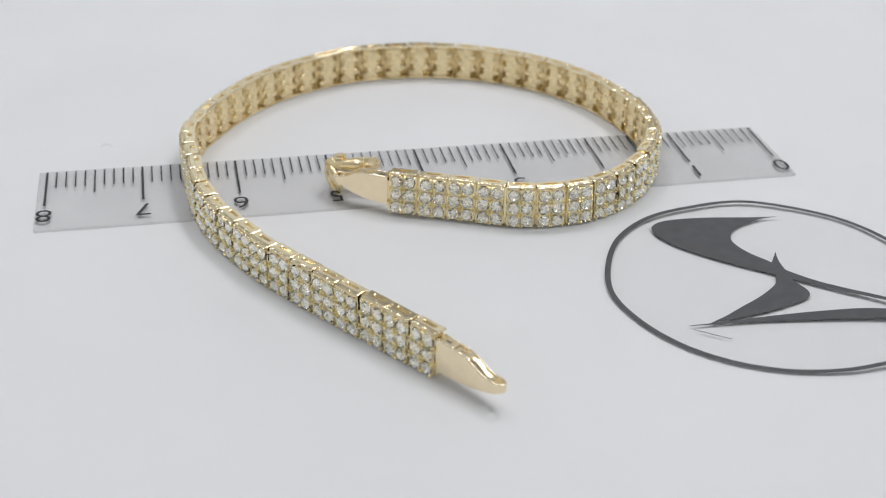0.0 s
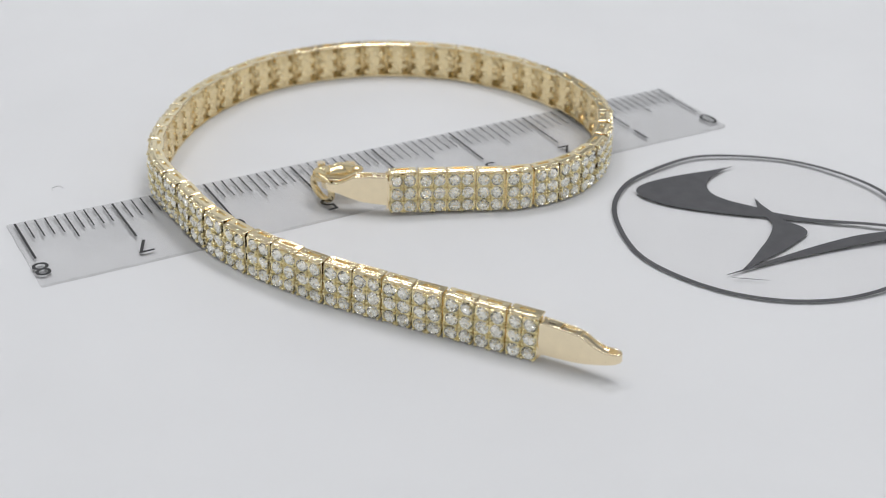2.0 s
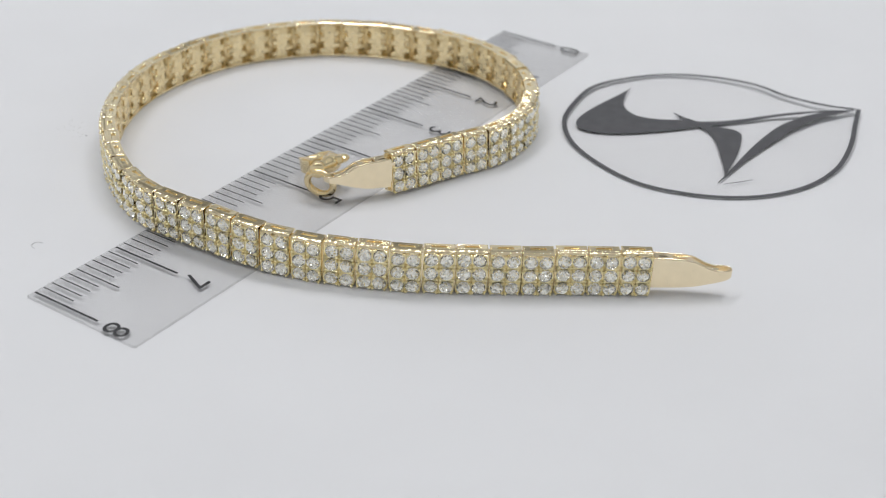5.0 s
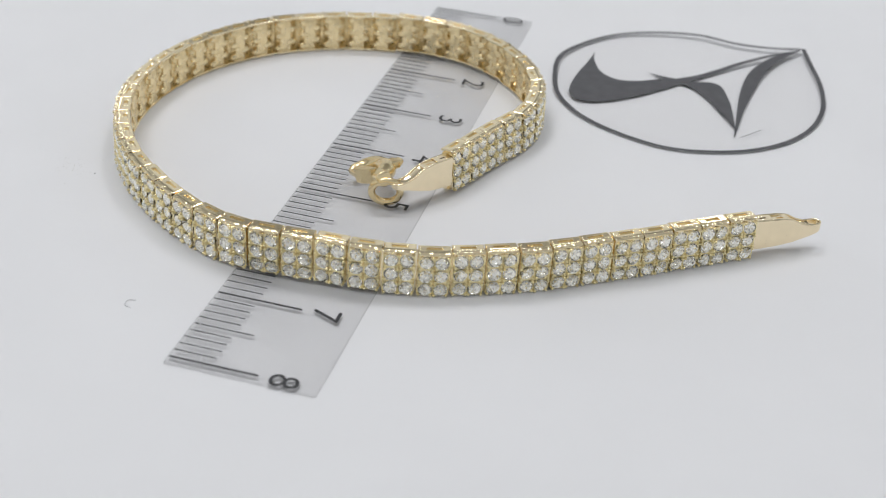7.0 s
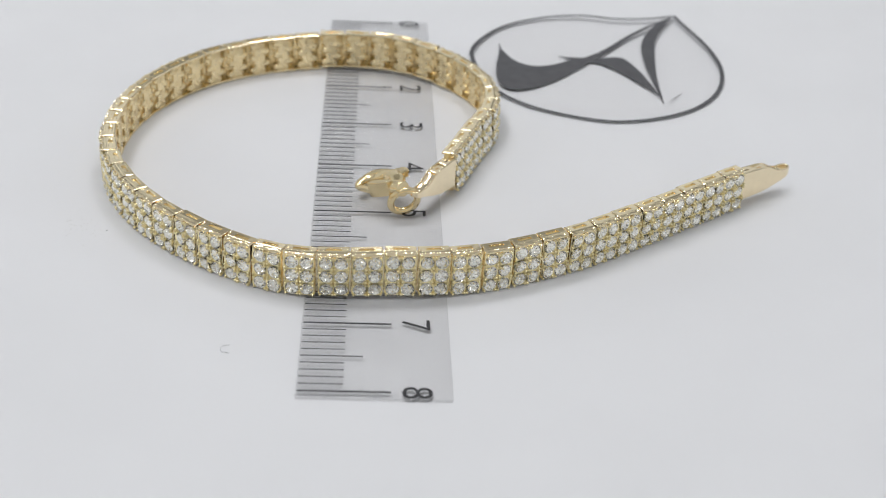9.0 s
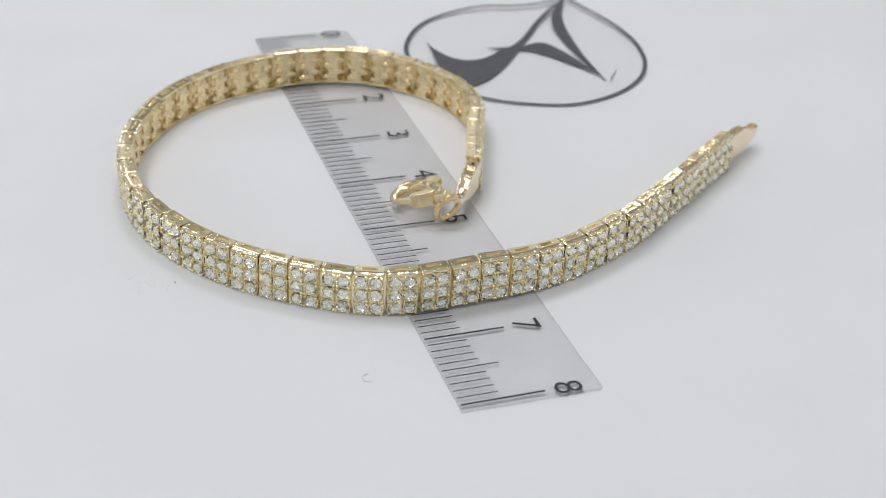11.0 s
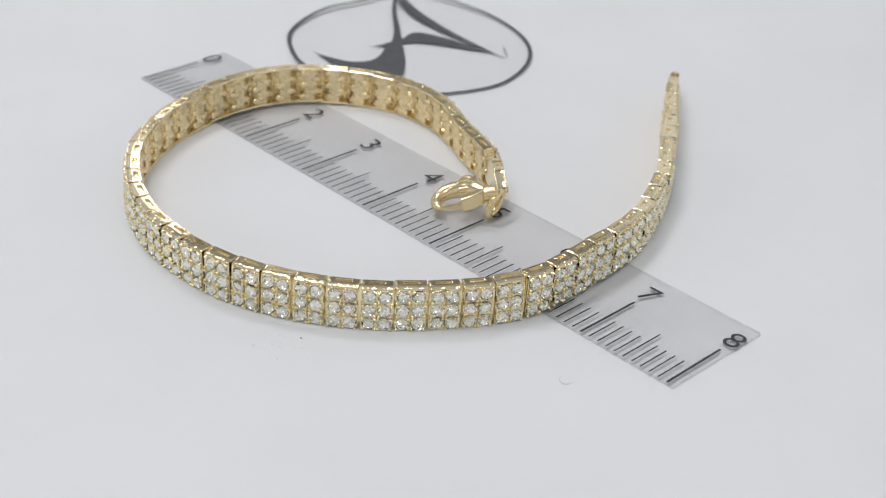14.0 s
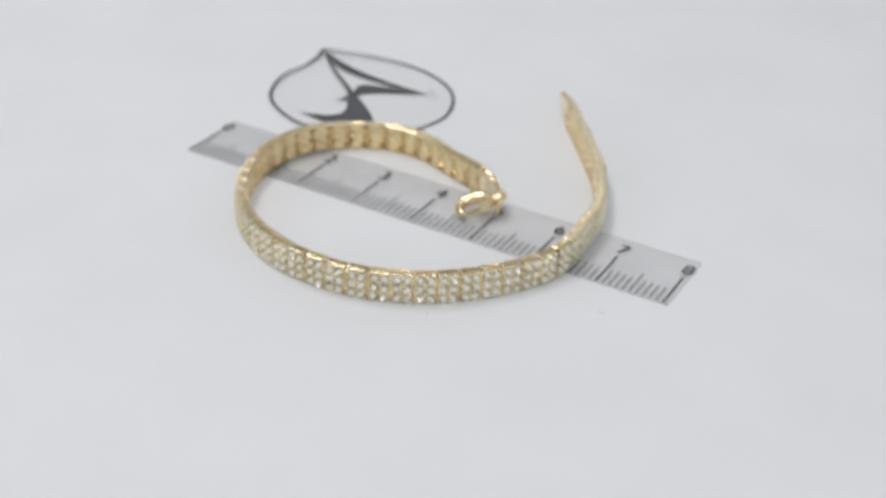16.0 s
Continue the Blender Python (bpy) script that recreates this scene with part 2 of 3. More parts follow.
# ---- the emblem: printed clear film cut round its outline ----
emblem = tagged(new("emblem_film"), "clear film cut-out printed with a black ring and curved shapes", "emblem")
emblem.location.x = -0.085 * CM
RIM = [(-0.464, 4.626), (-0.330, 4.250), (-0.290, 3.800), (-0.374, 3.340), (-0.275, 2.810), (-0.020, 2.335), (0.408, 2.000), (0.910, 1.795), (1.452, 1.835), (1.975, 1.985), (2.400, 2.332), (2.665, 2.813), (2.800, 3.350), (2.705, 3.850), (2.472, 4.295), (2.118, 4.640), (1.676, 4.860), (1.190, 4.950), (0.776, 4.925), (0.400, 4.855), (0.021, 4.750)]
rim = spline([(x * CM, y * CM) for x, y in RIM], 120)
rim = [tuple(p) for p in rim]


def lift(x, y):
    """The film curls up a little towards two sides of its edge."""
    a = (-0.87 * (x / CM - 1.185) + 0.5 * (y / CM - 3.35) - 0.3) / 1.3
    b = (2.9 - y / CM) / 1.1
    a, b = [min(1.0, max(0.0, v)) for v in (a, b)]
    return 0.00003 + 0.00036 * a * a * (3 - 2 * a) + 0.00018 * b * b


bm = bmesh.new()
disc(bm, rim, (1.2 * CM, 3.35 * CM), lift, 0.20 * MM)
part("film", bm, M_FILM_THIN, emblem)


INK = 0.22 * MM


def ribbon(name, left, right, layer, n=40):
    """Ink between two edges, each a smooth line through a few points in centimetres."""
    bm = bmesh.new()
    a, b = spline(left, n) * CM, spline(right, n) * CM
    up = INK + 0.005 * MM * layer
    va = [bm.verts.new((x, y, lift(x, y) + up)) for x, y in a]
    vb = [bm.verts.new((x, y, lift(x, y) + up)) for x, y in b]
    for i in range(n - 1):
        bm.faces.new((va[i], va[i + 1], vb[i + 1], vb[i]))
    return part(name, bm, M_INK, emblem)


def offset(points, d, centre):
    out = []
    for i, p in enumerate(points):
        a, b = np.array(points[i - 1]), np.array(points[(i + 1) % len(points)])
        t = (b - a) / np.hypot(*(b - a))
        side = np.array([-t[1], t[0]])
        side = side if side @ (np.array(centre) - p) < 0 else -side
        out.append(np.array(p) + side * d)
    return out


bm = bmesh.new()
mid = (1.2 * CM, 3.35 * CM)
lines = []
for d in (-0.33 * MM, 0.21 * MM):
    lines.append([bm.verts.new((x, y, lift(x, y) + INK)) for x, y in offset(rim, d, mid)])
for i in range(len(rim)):
    k = (i + 1) % len(rim)
    bm.faces.new((lines[0][i], lines[0][k], lines[1][k], lines[1][i]))
part("printed_ring", bm, M_INK, emblem)
ribbon("printed_swoosh", [(0.62, 2.17), (0.95, 2.14), (1.30, 2.09), (1.64, 2.07), (1.89, 2.10), (2.02, 2.21), (2.0, 2.40), (1.86, 2.63), (1.62, 2.88), (1.34, 3.12), (1.09, 3.31)],
       [(0.62, 2.17), (0.80, 2.19), (0.93, 2.23), (1.13, 2.32), (1.25, 2.45), (1.29, 2.61), (1.22, 2.82), (1.08, 3.03), (0.97, 3.24)], 1)
ribbon("printed_arm", [(1.09, 3.31), (0.91, 3.46), (0.62, 3.69), (0.34, 3.90), (-0.02, 4.225), (-0.43, 4.61)],
       [(0.97, 3.24), (0.79, 3.44), (0.55, 3.65), (0.29, 3.86), (-0.07, 4.205), (-0.43, 4.60)], 2)
ribbon("printed_spike", [(0.94, 2.86), (0.98, 3.03), (0.99, 3.23)], [(0.94, 2.86), (1.02, 2.99), (1.09, 3.10)], 3, 8)
ribbon("printed_leg", [(1.03, 3.29), (0.97, 3.49), (0.93, 3.63), (0.99, 3.75), (1.19, 3.835), (1.50, 3.925), (2.09, 4.035)],
       [(1.12, 3.29), (1.2, 3.46), (1.43, 3.65), (1.66, 3.79), (1.87, 3.92), (2.09, 4.035)], 4)
ribbon("printed_blade", [(2.27, 4.03), (1.98, 4.02), (1.52, 3.995), (1.05, 3.985), (0.59, 4.02), (0.25, 4.12), (-0.09, 4.30), (-0.43, 4.61)],
       [(2.27, 4.04), (1.96, 4.055), (1.54, 4.075), (1.04, 4.13), (0.53, 4.205), (0.14, 4.32), (-0.18, 4.475), (-0.43, 4.61)], 5)
ribbon("printed_dash", [(2.26, 4.09), (2.12, 4.19), (1.97, 4.30)], [(2.26, 4.10), (2.115, 4.21), (1.97, 4.31)], 6, 8)

# ---- the bracelet ----
bracelet = tagged(new("bracelet"), "open yellow gold link bracelet set with three rows of clear stones", "bracelet")
LINKS = 55
LINE = [(4.568, 4.399), (4.991, 3.814), (5.422, 3.234), (5.833, 2.641), (6.166, 2.002), (6.395, 1.320), (6.461, 0.601), (6.447, -0.120), (6.147, -0.770), (5.709, -1.342), (5.154, -1.802), (4.496, -2.091), (3.779, -2.169), (3.070, -2.051), (2.424, -1.734), (1.903, -1.237), (1.554, -0.608), (1.411, 0.098), (1.484, 0.810), (1.857, 1.423), (2.444, 1.832), (3.152, 1.893), (3.828, 1.642), (4.503, 1.388)]
line = spline([(x * CM, y * CM) for x, y in LINE], LINKS + 1)


def rest(y):
    """How high the band lies: on the table, or over the ruler."""
    s = lambda v: 1 / (1 + math.exp(-v / (0.9 * MM)))
    return 0.32 * MM * s(y + 0.8 * MM) * s(13.8 * MM - y)


# one link: x along the band, y outwards, z up, in millimetres
TALL = 4.42
ROWS = (0.64, 2.03, 3.43)
COLS = (-0.70, 0.70)


def slotted_plate(bm, hw, y0, y1, z0, z1, half_len, half_wid, shift):
    """A wall with rounded edges and a long slot with round ends through it."""
    cy = (y0 + y1) / 2
    hy = (y1 - y0) / 2
    corner = math.atan2(hy, hw)
    turns = sorted([2 * math.pi * k / 28 for k in range(28)] + [corner, math.pi - corner, math.pi + corner, 2 * math.pi - corner])

    def slot(a):
        u = max(-1.0, min(1.0, math.cos(a) * 1.6))
        v = max(-1.0, min(1.0, math.sin(a) * 1.5))
        return (u * (half_len - half_wid) + math.cos(a) * half_wid, shift + v * half_wid)

    def rect(a, inset):
        w, h = hw - inset, hy - inset
        k = min(w / max(abs(math.cos(a)), 1e-9), h / max(abs(math.sin(a)), 1e-9))
        return (k * math.cos(a), k * math.sin(a))

    b = 0.09
    layers = []
    for f, z in ((lambda a: slot(a), z0), (lambda a: rect(a, b), z0), (lambda a: rect(a, 0), z0 + b), (lambda a: rect(a, 0), z1 - b), (lambda a: rect(a, b * 0.3), z1 - b * 0.3),
                 (lambda a: rect(a, b), z1), (lambda a: (1.07 * slot(a)[0], shift + 1.2 * (slot(a)[1] - shift)), z1), (lambda a: slot(a), z1 - 0.04)):
        layers.append([bm.verts.new((f(a)[0], cy + f(a)[1], z)) for a in turns])
    n = len(turns)
    for p, q in zip(layers, layers[1:] + layers[:1]):
        for k in range(n):
            bm.faces.new((p[k], p[(k + 1) % n], q[(k + 1) % n], q[k]))


def pierced_front(bm, hw, y, hole):
    """The front sheet with a round hole for every stone."""
    xs, zs = (-hw, 0.0, hw), (0.03, 1.335, 2.73, 4.16)
    for cx, x0, x1 in zip(COLS, xs, xs[1:]):
        for cz, z0, z1 in zip(ROWS, zs, zs[1:]):
            turns = [2 * math.pi * (k + 0.5) / 20 for k in range(20)]
            inner = [bm.verts.new((cx + hole * math.cos(a), y - 0.05, cz + hole * math.sin(a))) for a in turns]
            outer = []
            for a in turns:
                c, d = math.cos(a), math.sin(a)
                k = min((x1 - cx) / c if c > 0 else (x0 - cx) / c, (z1 - cz) / d if d > 0 else (z0 - cz) / d)
                k = max(k, hole * 1.02)
                outer.append(bm.verts.new((cx + k * c, y, cz + k * d)))
            for k in range(20):
                bm.faces.new((inner[k], inner[(k + 1) % 20], outer[(k + 1) % 20], outer[k]))


def rolled_edge(bm, hw, wave):
    """The polished shoulder that rolls from the top plate over to the row of stones, a little uneven along its lower edge."""
    n = 29
    arc = [(0.36, 0.0), (0.53, -0.012), (0.66, -0.055), (0.75, -0.125), (0.80, -0.21), (0.82, -0.30), (0.60, -0.40), (0.36, -0.36)]
    rows = []
    for k in range(n):
        x = -hw + 2 * hw * k / (n - 1)
        dip = (0.075 * math.cos(2 * math.pi * x / 1.38) + 0.03 * math.sin(9.1 * x + 6 * wave) + 0.02 * math.sin(17.3 * x + 11 * wave)) * wave
        end = 0.05 if k in (0, n - 1) else 0.0
        rows.append([bm.verts.new((x, y - end * (y > 0.45), TALL + z - end * (z > -0.2) + dip * max(0.0, (y - 0.55) / 0.25) * (z < -0.03))) for y, z in arc])
    m = len(arc)
    for p, q in zip(rows, rows[1:]):
        for k in range(m):
            f = bm.faces.new((p[k], p[(k + 1) % m], q[(k + 1) % m], q[k]))
            f.smooth = 1 < k < 5
    bm.faces.new(rows[0])
    bm.faces.new(rows[-1][::-1])


def link_mesh(seed):
    rnd = random.Random(seed)
    bm = bmesh.new()
    hw = 1.468
    # core, which reaches under the next link
    box(bm, -hw + 0.02, hw - 0.02, -0.32, 0.22, 0.24, TALL - 0.20)
    box(bm, hw - 0.1, hw + 0.26, -0.32, 0.22, 0.20, TALL - 0.25)
    pierced_front(bm, 1.45, 0.80, 0.622)
    # cups under the stones
    for x in COLS:
        for z in ROWS:
            bmesh.ops.create_cone(bm, cap_ends=False, segments=16, radius1=0.40, radius2=0.605, depth=0.36,
                                  matrix=Matrix.Translation((x, 0.50, z)) @ Matrix.Rotation(-math.pi / 2, 4, "X"))
    # bottom and top walls, and the shoulder over the stones
    slotted_plate(bm, hw, -0.66, 0.40, 0.0, 0.30, 0.68, 0.19, 0.05)
    slotted_plate(bm, hw, -0.66, 0.40, TALL - 0.30, TALL, 0.74, 0.20, 0.02)
    rolled_edge(bm, hw, rnd.uniform(0.6, 1.2))
    # small catch beside the joint
    for z in (0.06, TALL - 0.02):
        bmesh.ops.create_icosphere(bm, subdivisions=2, radius=0.11, matrix=Matrix.Translation((hw - 0.16, -0.12, z)))
        bmesh.ops.create_icosphere(bm, subdivisions=2, radius=0.08, matrix=Matrix.Translation((hw - 0.17, 0.16, z)))
    for s in (-1, 1):
        box(bm, s * (hw - 0.12) - 0.07, s * (hw - 0.12) + 0.07, -0.36, 0.69, 0.14, TALL - 0.26, 0.04)
    # inner side: a raised middle with lugs that reach between those of the next link
    box(bm, -0.78, 0.62, -0.62, -0.28, 0.22, TALL - 0.22, 0.16, 3)
    for x, zs in ((-0.62, (0.70, 2.21, 3.72)), (0.60, (1.455, 2.965))):
        for z in zs:
            bmesh.ops.create_icosphere(bm, subdivisions=2, radius=1.0, matrix=Matrix.Translation((x, -0.42, z)) @ Matrix.Diagonal((0.78, 0.32, 0.47, 1)))
    for f in bm.faces:
        # the inner side is left as cast
        c = f.calc_center_median()
        if c.y < -0.29 and 0.32 < c.z < TALL - 0.32:
            f.material_index = 1
            f.smooth = True
    # raised beads that hold the stones: fours between the columns, pairs at the ends, small ones along the rims
    spots = []
    for z in (1.335, 2.73):
        spots += [(dx, z + dz, 0.165) for dx in (-0.165, 0.165) for dz in (-0.165, 0.165)]
        spots += [(s * 1.31, z + dz, 0.155) for s in (-1, 1) for dz in (-0.17, 0.17)]
    spots += [(-0.14, 0.14, 0.15), (0.14, 0.14, 0.15), (-1.25, 0.15, 0.14), (1.25, 0.15, 0.14)]
    for x in (-1.26, -0.14, 0.14, 1.26):
        spots.append((x, 4.00, 0.14))
    for x in COLS:
        spots += [(x - 0.40, 4.09, 0.11), (x + 0.40, 4.09, 0.11)]
    for x, z, r in spots:
        x, z, r = x + rnd.uniform(-0.025, 0.025), z + rnd.uniform(-0.025, 0.025), r * rnd.uniform(0.88, 1.1)
        bmesh.ops.create_icosphere(bm, subdivisions=2, radius=r, matrix=Matrix.Translation((x, 0.87, z)) @ Matrix.Diagonal((1, 1.5, 1, 1)))
    for f in bm.faces:
        # the setting round the stones has a softer polish
        c = f.calc_center_median()
        if c.y > 0.70 and c.z < 4.08:
            f.material_index = 2
    bmesh.ops.scale(bm, vec=(MM, MM, MM), verts=bm.verts)
    me = mesh_of("link", bm, M_GOLD)
    me.materials.append(M_GOLD_CAST)
    me.materials.append(M_GOLD_SATIN)
    return me


def stone_mesh(seed):
    """A round brilliant, a little irregular: table towards +y, point towards -y, girdle at y = 0."""
    rnd = random.Random(seed)
    bm = bmesh.new()
    r = 0.645 * MM

    def loop(n, rad, y, turn=0.0, play=0.03):
        out = []
        for k in range(n):
            a = 2 * math.pi * (k + turn + rnd.uniform(-play, play) * 2) / n
            q = rad * (1 + rnd.uniform(-play, play))
            out.append(bm.verts.new((q * r * math.cos(a), (y + rnd.uniform(-play, play)) * r, q * r * math.sin(a))))
        return out

    tab, mid, g1, g2 = loop(8, 0.46, 0.33, play=0.05), loop(8, 0.76, 0.20, 0.5, 0.05), loop(16, 1.0, 0.03, play=0.0), loop(16, 1.0, -0.03, play=0.0)
    tip = bm.verts.new((rnd.uniform(-0.08, 0.08) * r, -0.33 * r, rnd.uniform(-0.08, 0.08) * r))
    bm.faces.new(tab)
    for k in range(8):
        a, b = tab[k], tab[(k + 1) % 8]
        m0, m1 = mid[k - 1], mid[k]
        bm.faces.new((a, b, m1))
        bm.faces.new((a, m1, g1[2 * k]))
        bm.faces.new((a, g1[2 * k], m0))
        bm.faces.new((m1, g1[2 * k], g1[2 * k + 1]))
        bm.faces.new((m1, g1[2 * k + 1], g1[(2 * k + 2) % 16]))
    # the cut below the girdle, in three rings of small facets
    rings = [g2, loop(16, 0.74, -0.13, 0.5, 0.065), loop(16, 0.46, -0.25, 0.0, 0.085), loop(16, 0.20, -0.30, 0.5, 0.05)]
    for j, (p, q) in enumerate(zip(rings, rings[1:])):
        for k in range(16):
            m = (k + 1) % 16
            for f in ((p[k], p[m], q[k]), (p[m], q[m], q[k])) if j % 2 == 0 else ((p[k], p[m], q[m]), (p[k], q[m], q[k])):
                bm.faces.new(f)
    for k in range(16):
        bm.faces.new((rings[3][k], rings[3][(k + 1) % 16], tip))
    for k in range(16):
        bm.faces.new((g1[k], g2[k], g2[(k + 1) % 16], g1[(k + 1) % 16]))
    # facets up to the girdle take the added mirror, which brightens the stone
    for f in bm.faces:
        if all(v.co.y < 0.036 * r for v in f.verts):
            f.material_index = 1
    me = mesh_of("stone", bm, M_STONE)
    me.materials.append(M_RETURN_MIRROR)
    return me


LINK_CASTS = [link_mesh(k) for k in range(4)]
STONE_CUTS = [stone_mesh(k) for k in range(9)]
rng = random.Random(7)
for i in range(LINKS):
    a, b = line[i], line[i + 1]
    mx, my = (a + b) / 2
    # the line runs from the free end to the clasp; outwards is on its left
    tx, ty = (b - a) / np.hypot(*(b - a))
    out = Vector((-ty, tx, 0))
    ob = new("link", LINK_CASTS[rng.randrange(4)])
    ob.parent = bracelet
    m = Matrix.Identity(4)
    m.col[0], m.col[1] = (*out.cross(Vector((0, 0, 1))), 0), (*out, 0)
    # the clasp holds the last links up and tips them back a little
    tip = max(0.0, (i - (LINKS - 14)) / 13) ** 1.3
    m.translation = (mx, my, rest(my) + 0.04 * MM + 0.15 * MM * tip)
    stretch = np.hypot(*(b - a)) / (3.05 * MM)
    ob.matrix_basis = m @ pose(0, 0, 0, rng.uniform(-1.8, 1.8) + 5 * tip, rng.uniform(-0.9, 0.9), rng.uniform(-1.4, 1.4)) @ Matrix.Diagonal((stretch, 1, 1, 1))
    for sx in COLS:
        for z in ROWS:
            st = new("stone", STONE_CUTS[rng.randrange(9)])
            st.parent = ob
            st.matrix_basis = pose(sx * MM, 0.805 * MM, z * MM, rng.uniform(-7, 7), 0, rng.uniform(-7, 7)) @ pose(0, 0, 0, 0, rng.uniform(0, 360), 0)


def end_tab(base, tip, low_edge):
    """A strip folded into a narrow U: two side plates that taper to a rounded eye."""
    bm = bmesh.new()
    half = spline([(0, 0.64), (2.0, 0.64), (3.9, 0.62), (5.2, 0.60), (6.1, 0.60), (6.55, 0.50), (6.82, 0.27), (6.9, 0.0)], 40)
    path = [(x, y) for x, y in half] + [(x, -y) for x, y in half[::-1][1:]]
    top = lambda x: float(np.interp(x, [0, 2.6, 3.6, 4.6, 5.4, 6.9], [4.0, 3.9, 3.7, 3.1, 2.85, 2.85]))
    low = lambda x: float(np.interp(x, [0, 2.5, 4.0, 5.5, 6.9], low_edge))
    thick = 0.20
    n = len(path)
    rows = []
    for i, (x, y) in enumerate(path):
        a, b = Vector(path[max(i - 1, 0)]), Vector(path[min(i + 1, n - 1)])
        d = (b - a).normalized()
        nrm = Vector((-d.y, d.x))
        q = (x + nrm.x * -thick, y + nrm.y * -thick)
        q = q if abs(q[1]) < abs(y) or x > 6.5 else (x + nrm.x * thick, y + nrm.y * thick)
        zt, zl = top(x), low(x)
        ring = [(0.0, zl), (0.0, zt - 0.10), (0.25, zt - 0.02), (0.5, zt), (0.75, zt - 0.02), (1.0, zt - 0.10), (1.0, zl)]
        rows.append([bm.verts.new((x + (q[0] - x) * k, y + (q[1] - y) * k, z)) for k, z in ring])
    for r, q in zip(rows, rows[1:]):
        for k in range(7):
            bm.faces.new((r[k], r[(k + 1) % 7], q[(k + 1) % 7], q[k])).smooth = k in (1, 2, 3, 4)
    bm.faces.new(rows[0])
    bm.faces.new(rows[-1])
    # closed top with two shallow oval recesses
    for x0, x1 in ((0.0, 1.72), (1.70, 3.42)):
        n0 = len(bm.verts)
        slotted_plate(bm, (x1 - x0) / 2, -0.50, 0.50, top(x1) - 0.30, top(x1) - 0.02, 0.34, 0.11, 0.0)
        for vert in list(bm.verts)[n0:]:
            vert.co.x += (x0 + x1) / 2
    box(bm, -0.5, 3.40, -0.45, 0.45, 1.3, 3.56, 0.05)
    # dished floor between the side plates, which stops short of the eye
    xs = np.linspace(3.30, 5.75, 12)
    floor_rows = [[bm.verts.new((x, y, top(x) - 0.16 - 0.10 * (1 - (y / 0.5) ** 2))) for y in (-0.5, -0.25, 0, 0.25, 0.5)] for x in xs]
    for p, q in zip(floor_rows, floor_rows[1:]):
        for k in range(4):
            bm.faces.new((p[k], p[k + 1], q[k + 1], q[k])).smooth = True
    bmesh.ops.scale(bm, vec=(MM, MM, MM), verts=bm.verts)
    ob = part("end_tab", bm, M_GOLD_POLISHED, bracelet, "smooth polished gold end tab with a rounded eye")
    d = Vector((tip[0] - base[0], tip[1] - base[1]))
    turn = math.degrees(math.atan2(d.y, d.x))
    ob.matrix_basis = pose(base[0] * CM, base[1] * CM, 0, 0, 0, turn) @ Matrix.Diagonal((d.length / 0.69, 1, 1, 1))
    return ob


end_tab((4.568, 4.399), (4.155, 5.02), (0.85, 0.95, 1.15, 1.55, 2.05))
tab = end_tab((4.503, 1.388), (5.075, 0.985), (0.85, 1.0, 1.4, 1.95, 2.35))
tab.matrix_basis = Matrix.Translation((0, 0, 0.3 * MM)) @ tab.matrix_basis

# jump ring through the eye of the tab
bm = bmesh.new()
c = Vector((5.024, 0.906, 0.188)) * CM
u, v = Vector((-0.28, 0.96, 0)), Vector((0.212, 0.062, 0.975))
tube(bm, [c + (u * math.cos(a) + v * math.sin(a)) * 1.39 * MM for a in np.linspace(0, 2 * math.pi, 36, endpoint=False)], [0.37 * MM] * 36, 10, True,
     up=u.cross(v))
part("jump_ring", bm, M_GOLD_CLASP, bracelet, "round polished gold jump ring", True)

# claw clasp: +x towards the ring, the mouth and the lever at -y
bm = bmesh.new()
hook = spline([(3.1, 0.10), (2.2, 0.70), (0.9, 1.45), (-0.6, 1.60), (-1.85, 1.20), (-2.55, 0.25), (-2.45, -0.75), (-1.95, -1.40)], 40) * MM
rad = [MM * float(np.interp(k, [0, 4, 9, 15, 20, 28, 36, 39], [0.40, 0.60, 0.92, 0.98, 0.84, 0.70, 0.52, 0.24])) for k in range(40)]
tube(bm, [(x, y, 0) for x, y in hook], rad, 14, False, 1.0)
# a ridge along the back of the hook
tube(bm, [(x, y, 0.62 * MM) for x, y in hook[9:32]], [MM * float(np.interp(k, [0, 5, 17, 22], [0.15, 0.48, 0.40, 0.12])) for k in range(23)], 6, False, 0.7)
# collar with a rolled lip, which holds the ring
tube(bm, [(x * MM, 0.05 * MM, 0) for x in (2.35, 2.50, 2.65, 2.80, 3.70, 3.88, 3.98)], [r * MM for r in (0.55, 0.74, 0.84, 0.80, 0.80, 0.78, 0.64)], 20)
clasp = part("clasp", bm, M_GOLD_CLASP, bracelet, "polished gold claw clasp with a spring lever", True)
clasp.matrix_basis = pose(4.765 * CM, 0.66 * CM, 0.225 * CM, 8, -17, 38)
# lever: a squared bar with a flat thumb face that ends in the thin gate
bm = bmesh.new()
outline = [(0.35, -1.75), (1.4, -1.45), (2.55, -0.75), (2.75, -0.2), (2.1, -0.15), (0.35, -0.95)]
low, top = [[bm.verts.new((x * MM, y * MM, z * MM)) for x, y in outline] for z in (-0.62, 0.98)]
bm.faces.new(low[::-1])
bm.faces.new(top)
for k in range(6):
    bm.faces.new((low[k], low[(k + 1) % 6], top[(k + 1) % 6], top[k]))
bmesh.ops.bevel(bm, geom=bm.edges[:], offset=0.12 * MM, segments=2, affect="EDGES", profile=0.5)
tube(bm, [(-1.95 * MM, -1.38 * MM, 0), (-1.7 * MM, -1.40 * MM, 0), (0.5 * MM, -1.36 * MM, 0)], [0.16 * MM, 0.25 * MM, 0.33 * MM], 10, False, 1.3)
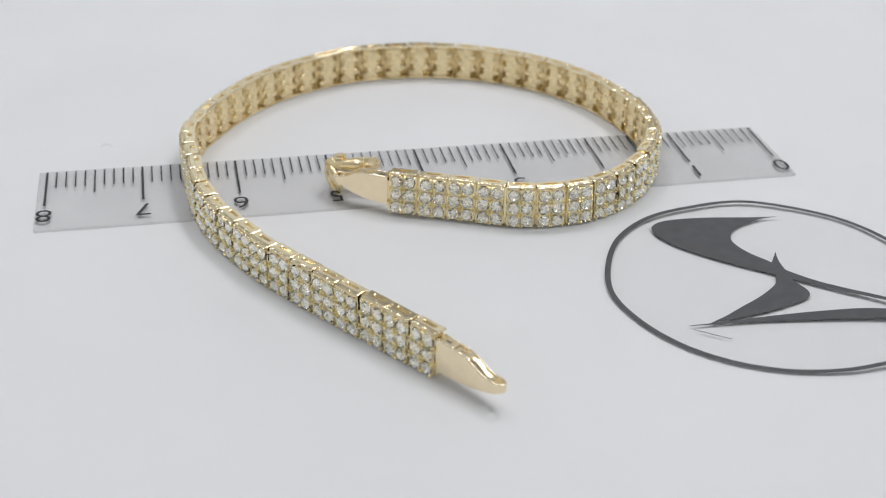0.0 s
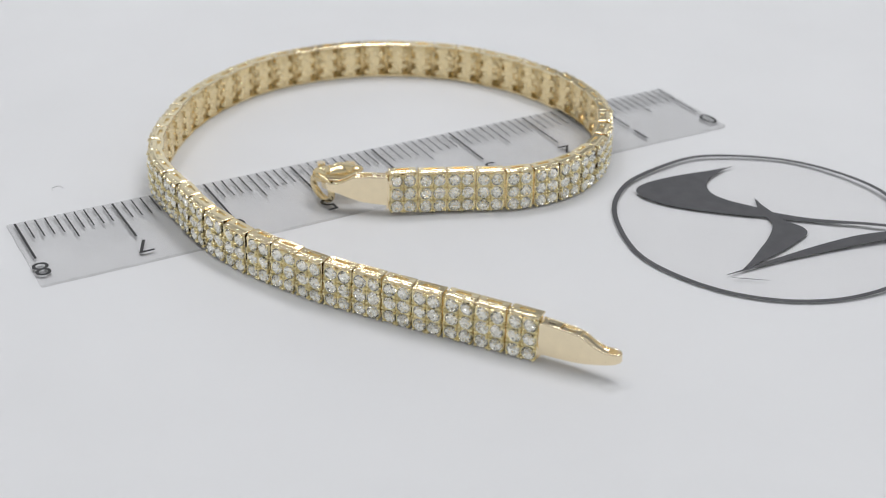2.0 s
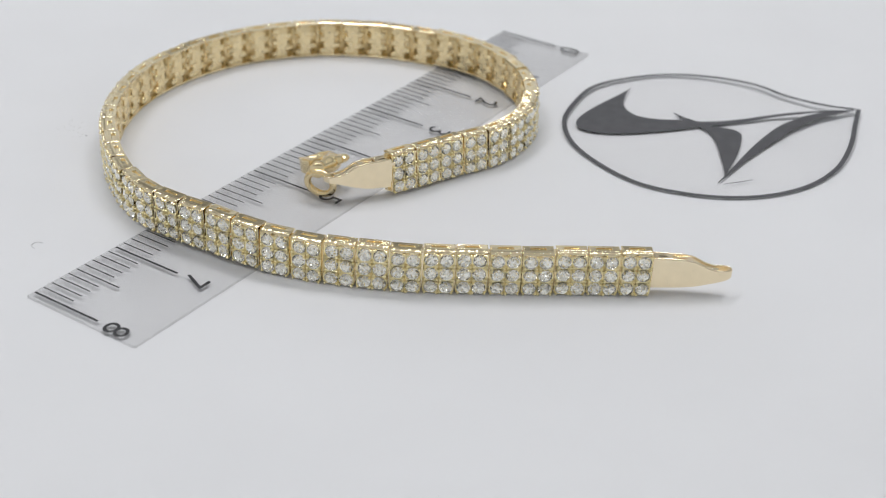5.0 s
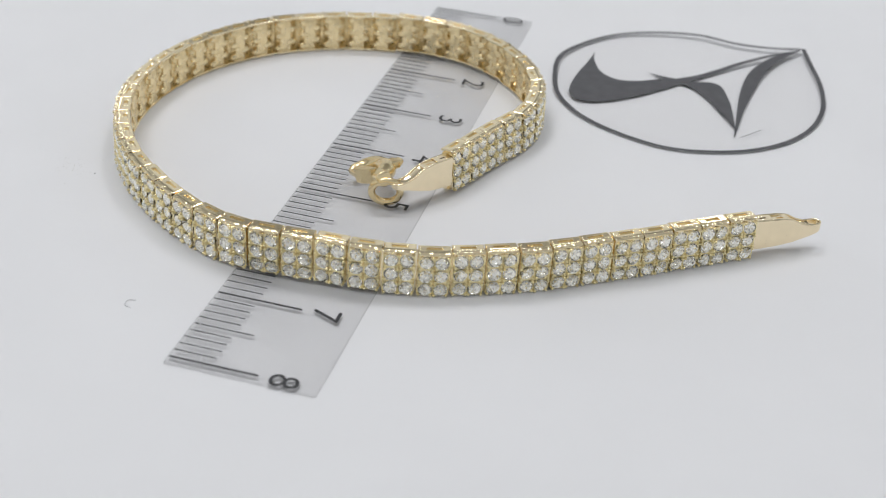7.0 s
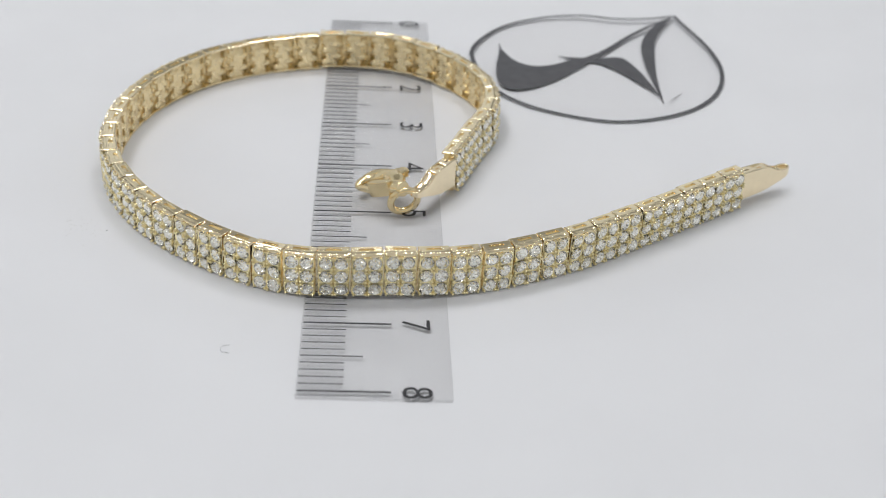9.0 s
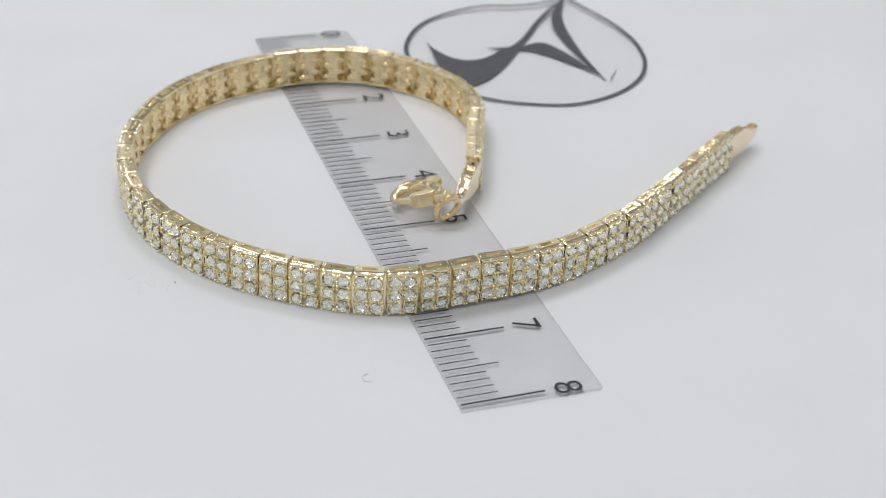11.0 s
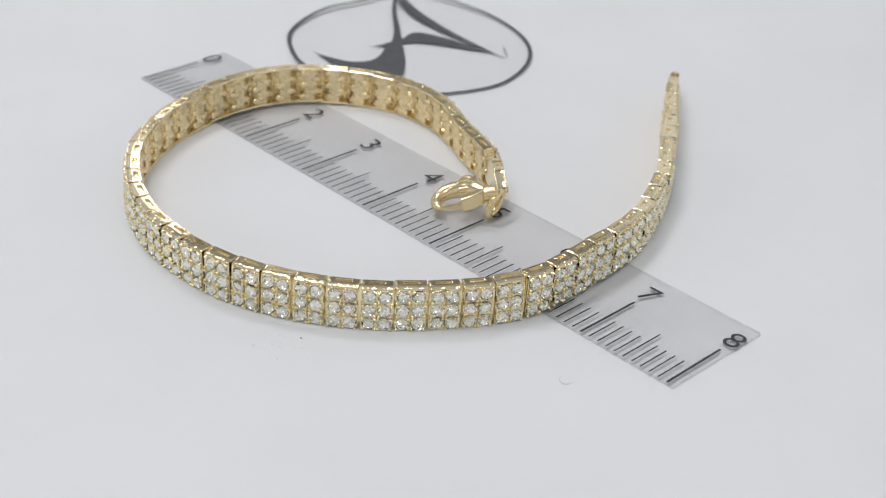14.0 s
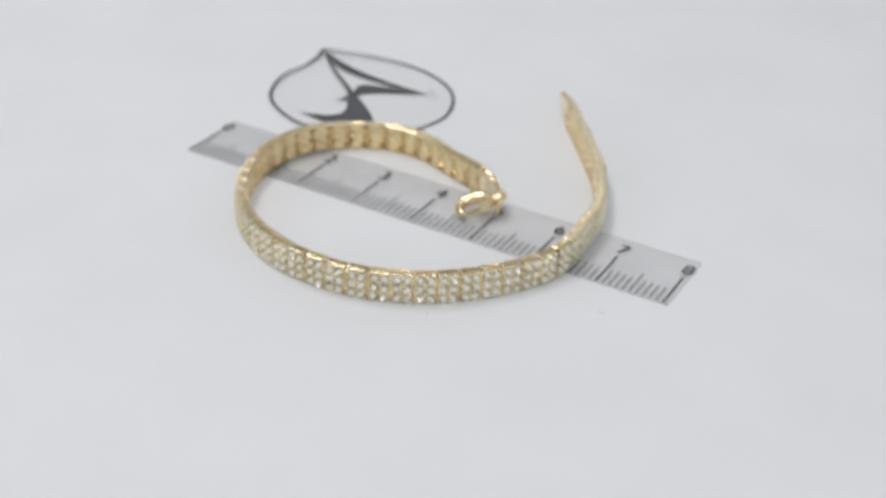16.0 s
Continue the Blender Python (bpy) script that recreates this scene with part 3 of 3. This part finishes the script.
# the thumb tab on the far side of the pivot, with a rounded end
bmesh.ops.create_uvsphere(bm, u_segments=16, v_segments=10, radius=1.0, matrix=Matrix.Translation((0.55 * MM, 2.75 * MM, 0.30 * MM)) @ Matrix.Rotation(radians(-18), 4, "Z") @ Matrix.Diagonal((0.85 * MM, 0.66 * MM, 0.45 * MM, 1)))
box(bm, -0.25 * MM, 1.55 * MM, 0.7 * MM, 2.75 * MM, -0.10 * MM, 0.72 * MM, 0.16 * MM, 2)
part("lever", bm, M_GOLD_CLASP, clasp)

# ---- dust and fibres on the table ----
bm = bmesh.new()
rng = random.Random(21)
for x, y, sx, sy, n in ((5.36, -2.19, 0.09, 0.10, 34), (5.40, -2.40, 0.08, 0.07, 9), (5.60, -2.05, 0.12, 0.05, 6), (8.12, 4.40, 0.02, 0.02, 1)):
    for k in range(n):
        px, py = (x + rng.gauss(0, sx)) * CM, (y + rng.gauss(0, sy)) * CM
        r = rng.uniform(0.012, 0.034) * MM
        bmesh.ops.create_icosphere(bm, subdivisions=1, radius=r,
                                   matrix=Matrix.Translation((px, py, r * 0.5)) @ Matrix.Rotation(rng.uniform(0, 3.1), 4, "Z") @ Matrix.Diagonal((rng.uniform(1.2, 2.6), 1, 0.7, 1)))
tagged(part("dust", bm, M_DUST), "tiny grey dust specks on the table", "dust", kind="stuff")
bm = bmesh.new()
for dx, dy, a, b in ((0, 0, 0.085, 0.045), (0.10, 0.03, 0.06, 0.03), (-0.05, 0.05, 0.045, 0.03)):
    bmesh.ops.create_icosphere(bm, subdivisions=2, radius=MM, matrix=Matrix.Translation((54.5 * MM + dx * MM, -19.95 * MM + dy * MM, 0.02 * MM)) @ Matrix.Rotation(0.7, 4, "Z") @ Matrix.Diagonal((a, b, 0.03, 1)))
tagged(part("grit", bm, M_INK), "tiny dark splinter of grit lying on the table", "grit")
bm = bmesh.new()
tube(bm, spline([(7.33 * CM, -0.62 * CM, 0.05 * MM), (7.36 * CM, -0.68 * CM, 0.1 * MM), (7.43 * CM, -0.68 * CM, 0.05 * MM), (7.45 * CM, -0.61 * CM, 0.05 * MM)], 14), [0.025 * MM] * 14, 6)
tagged(part("fibre", bm, M_FIBRE), "short curled pale fibre lying on the table", "fibre")
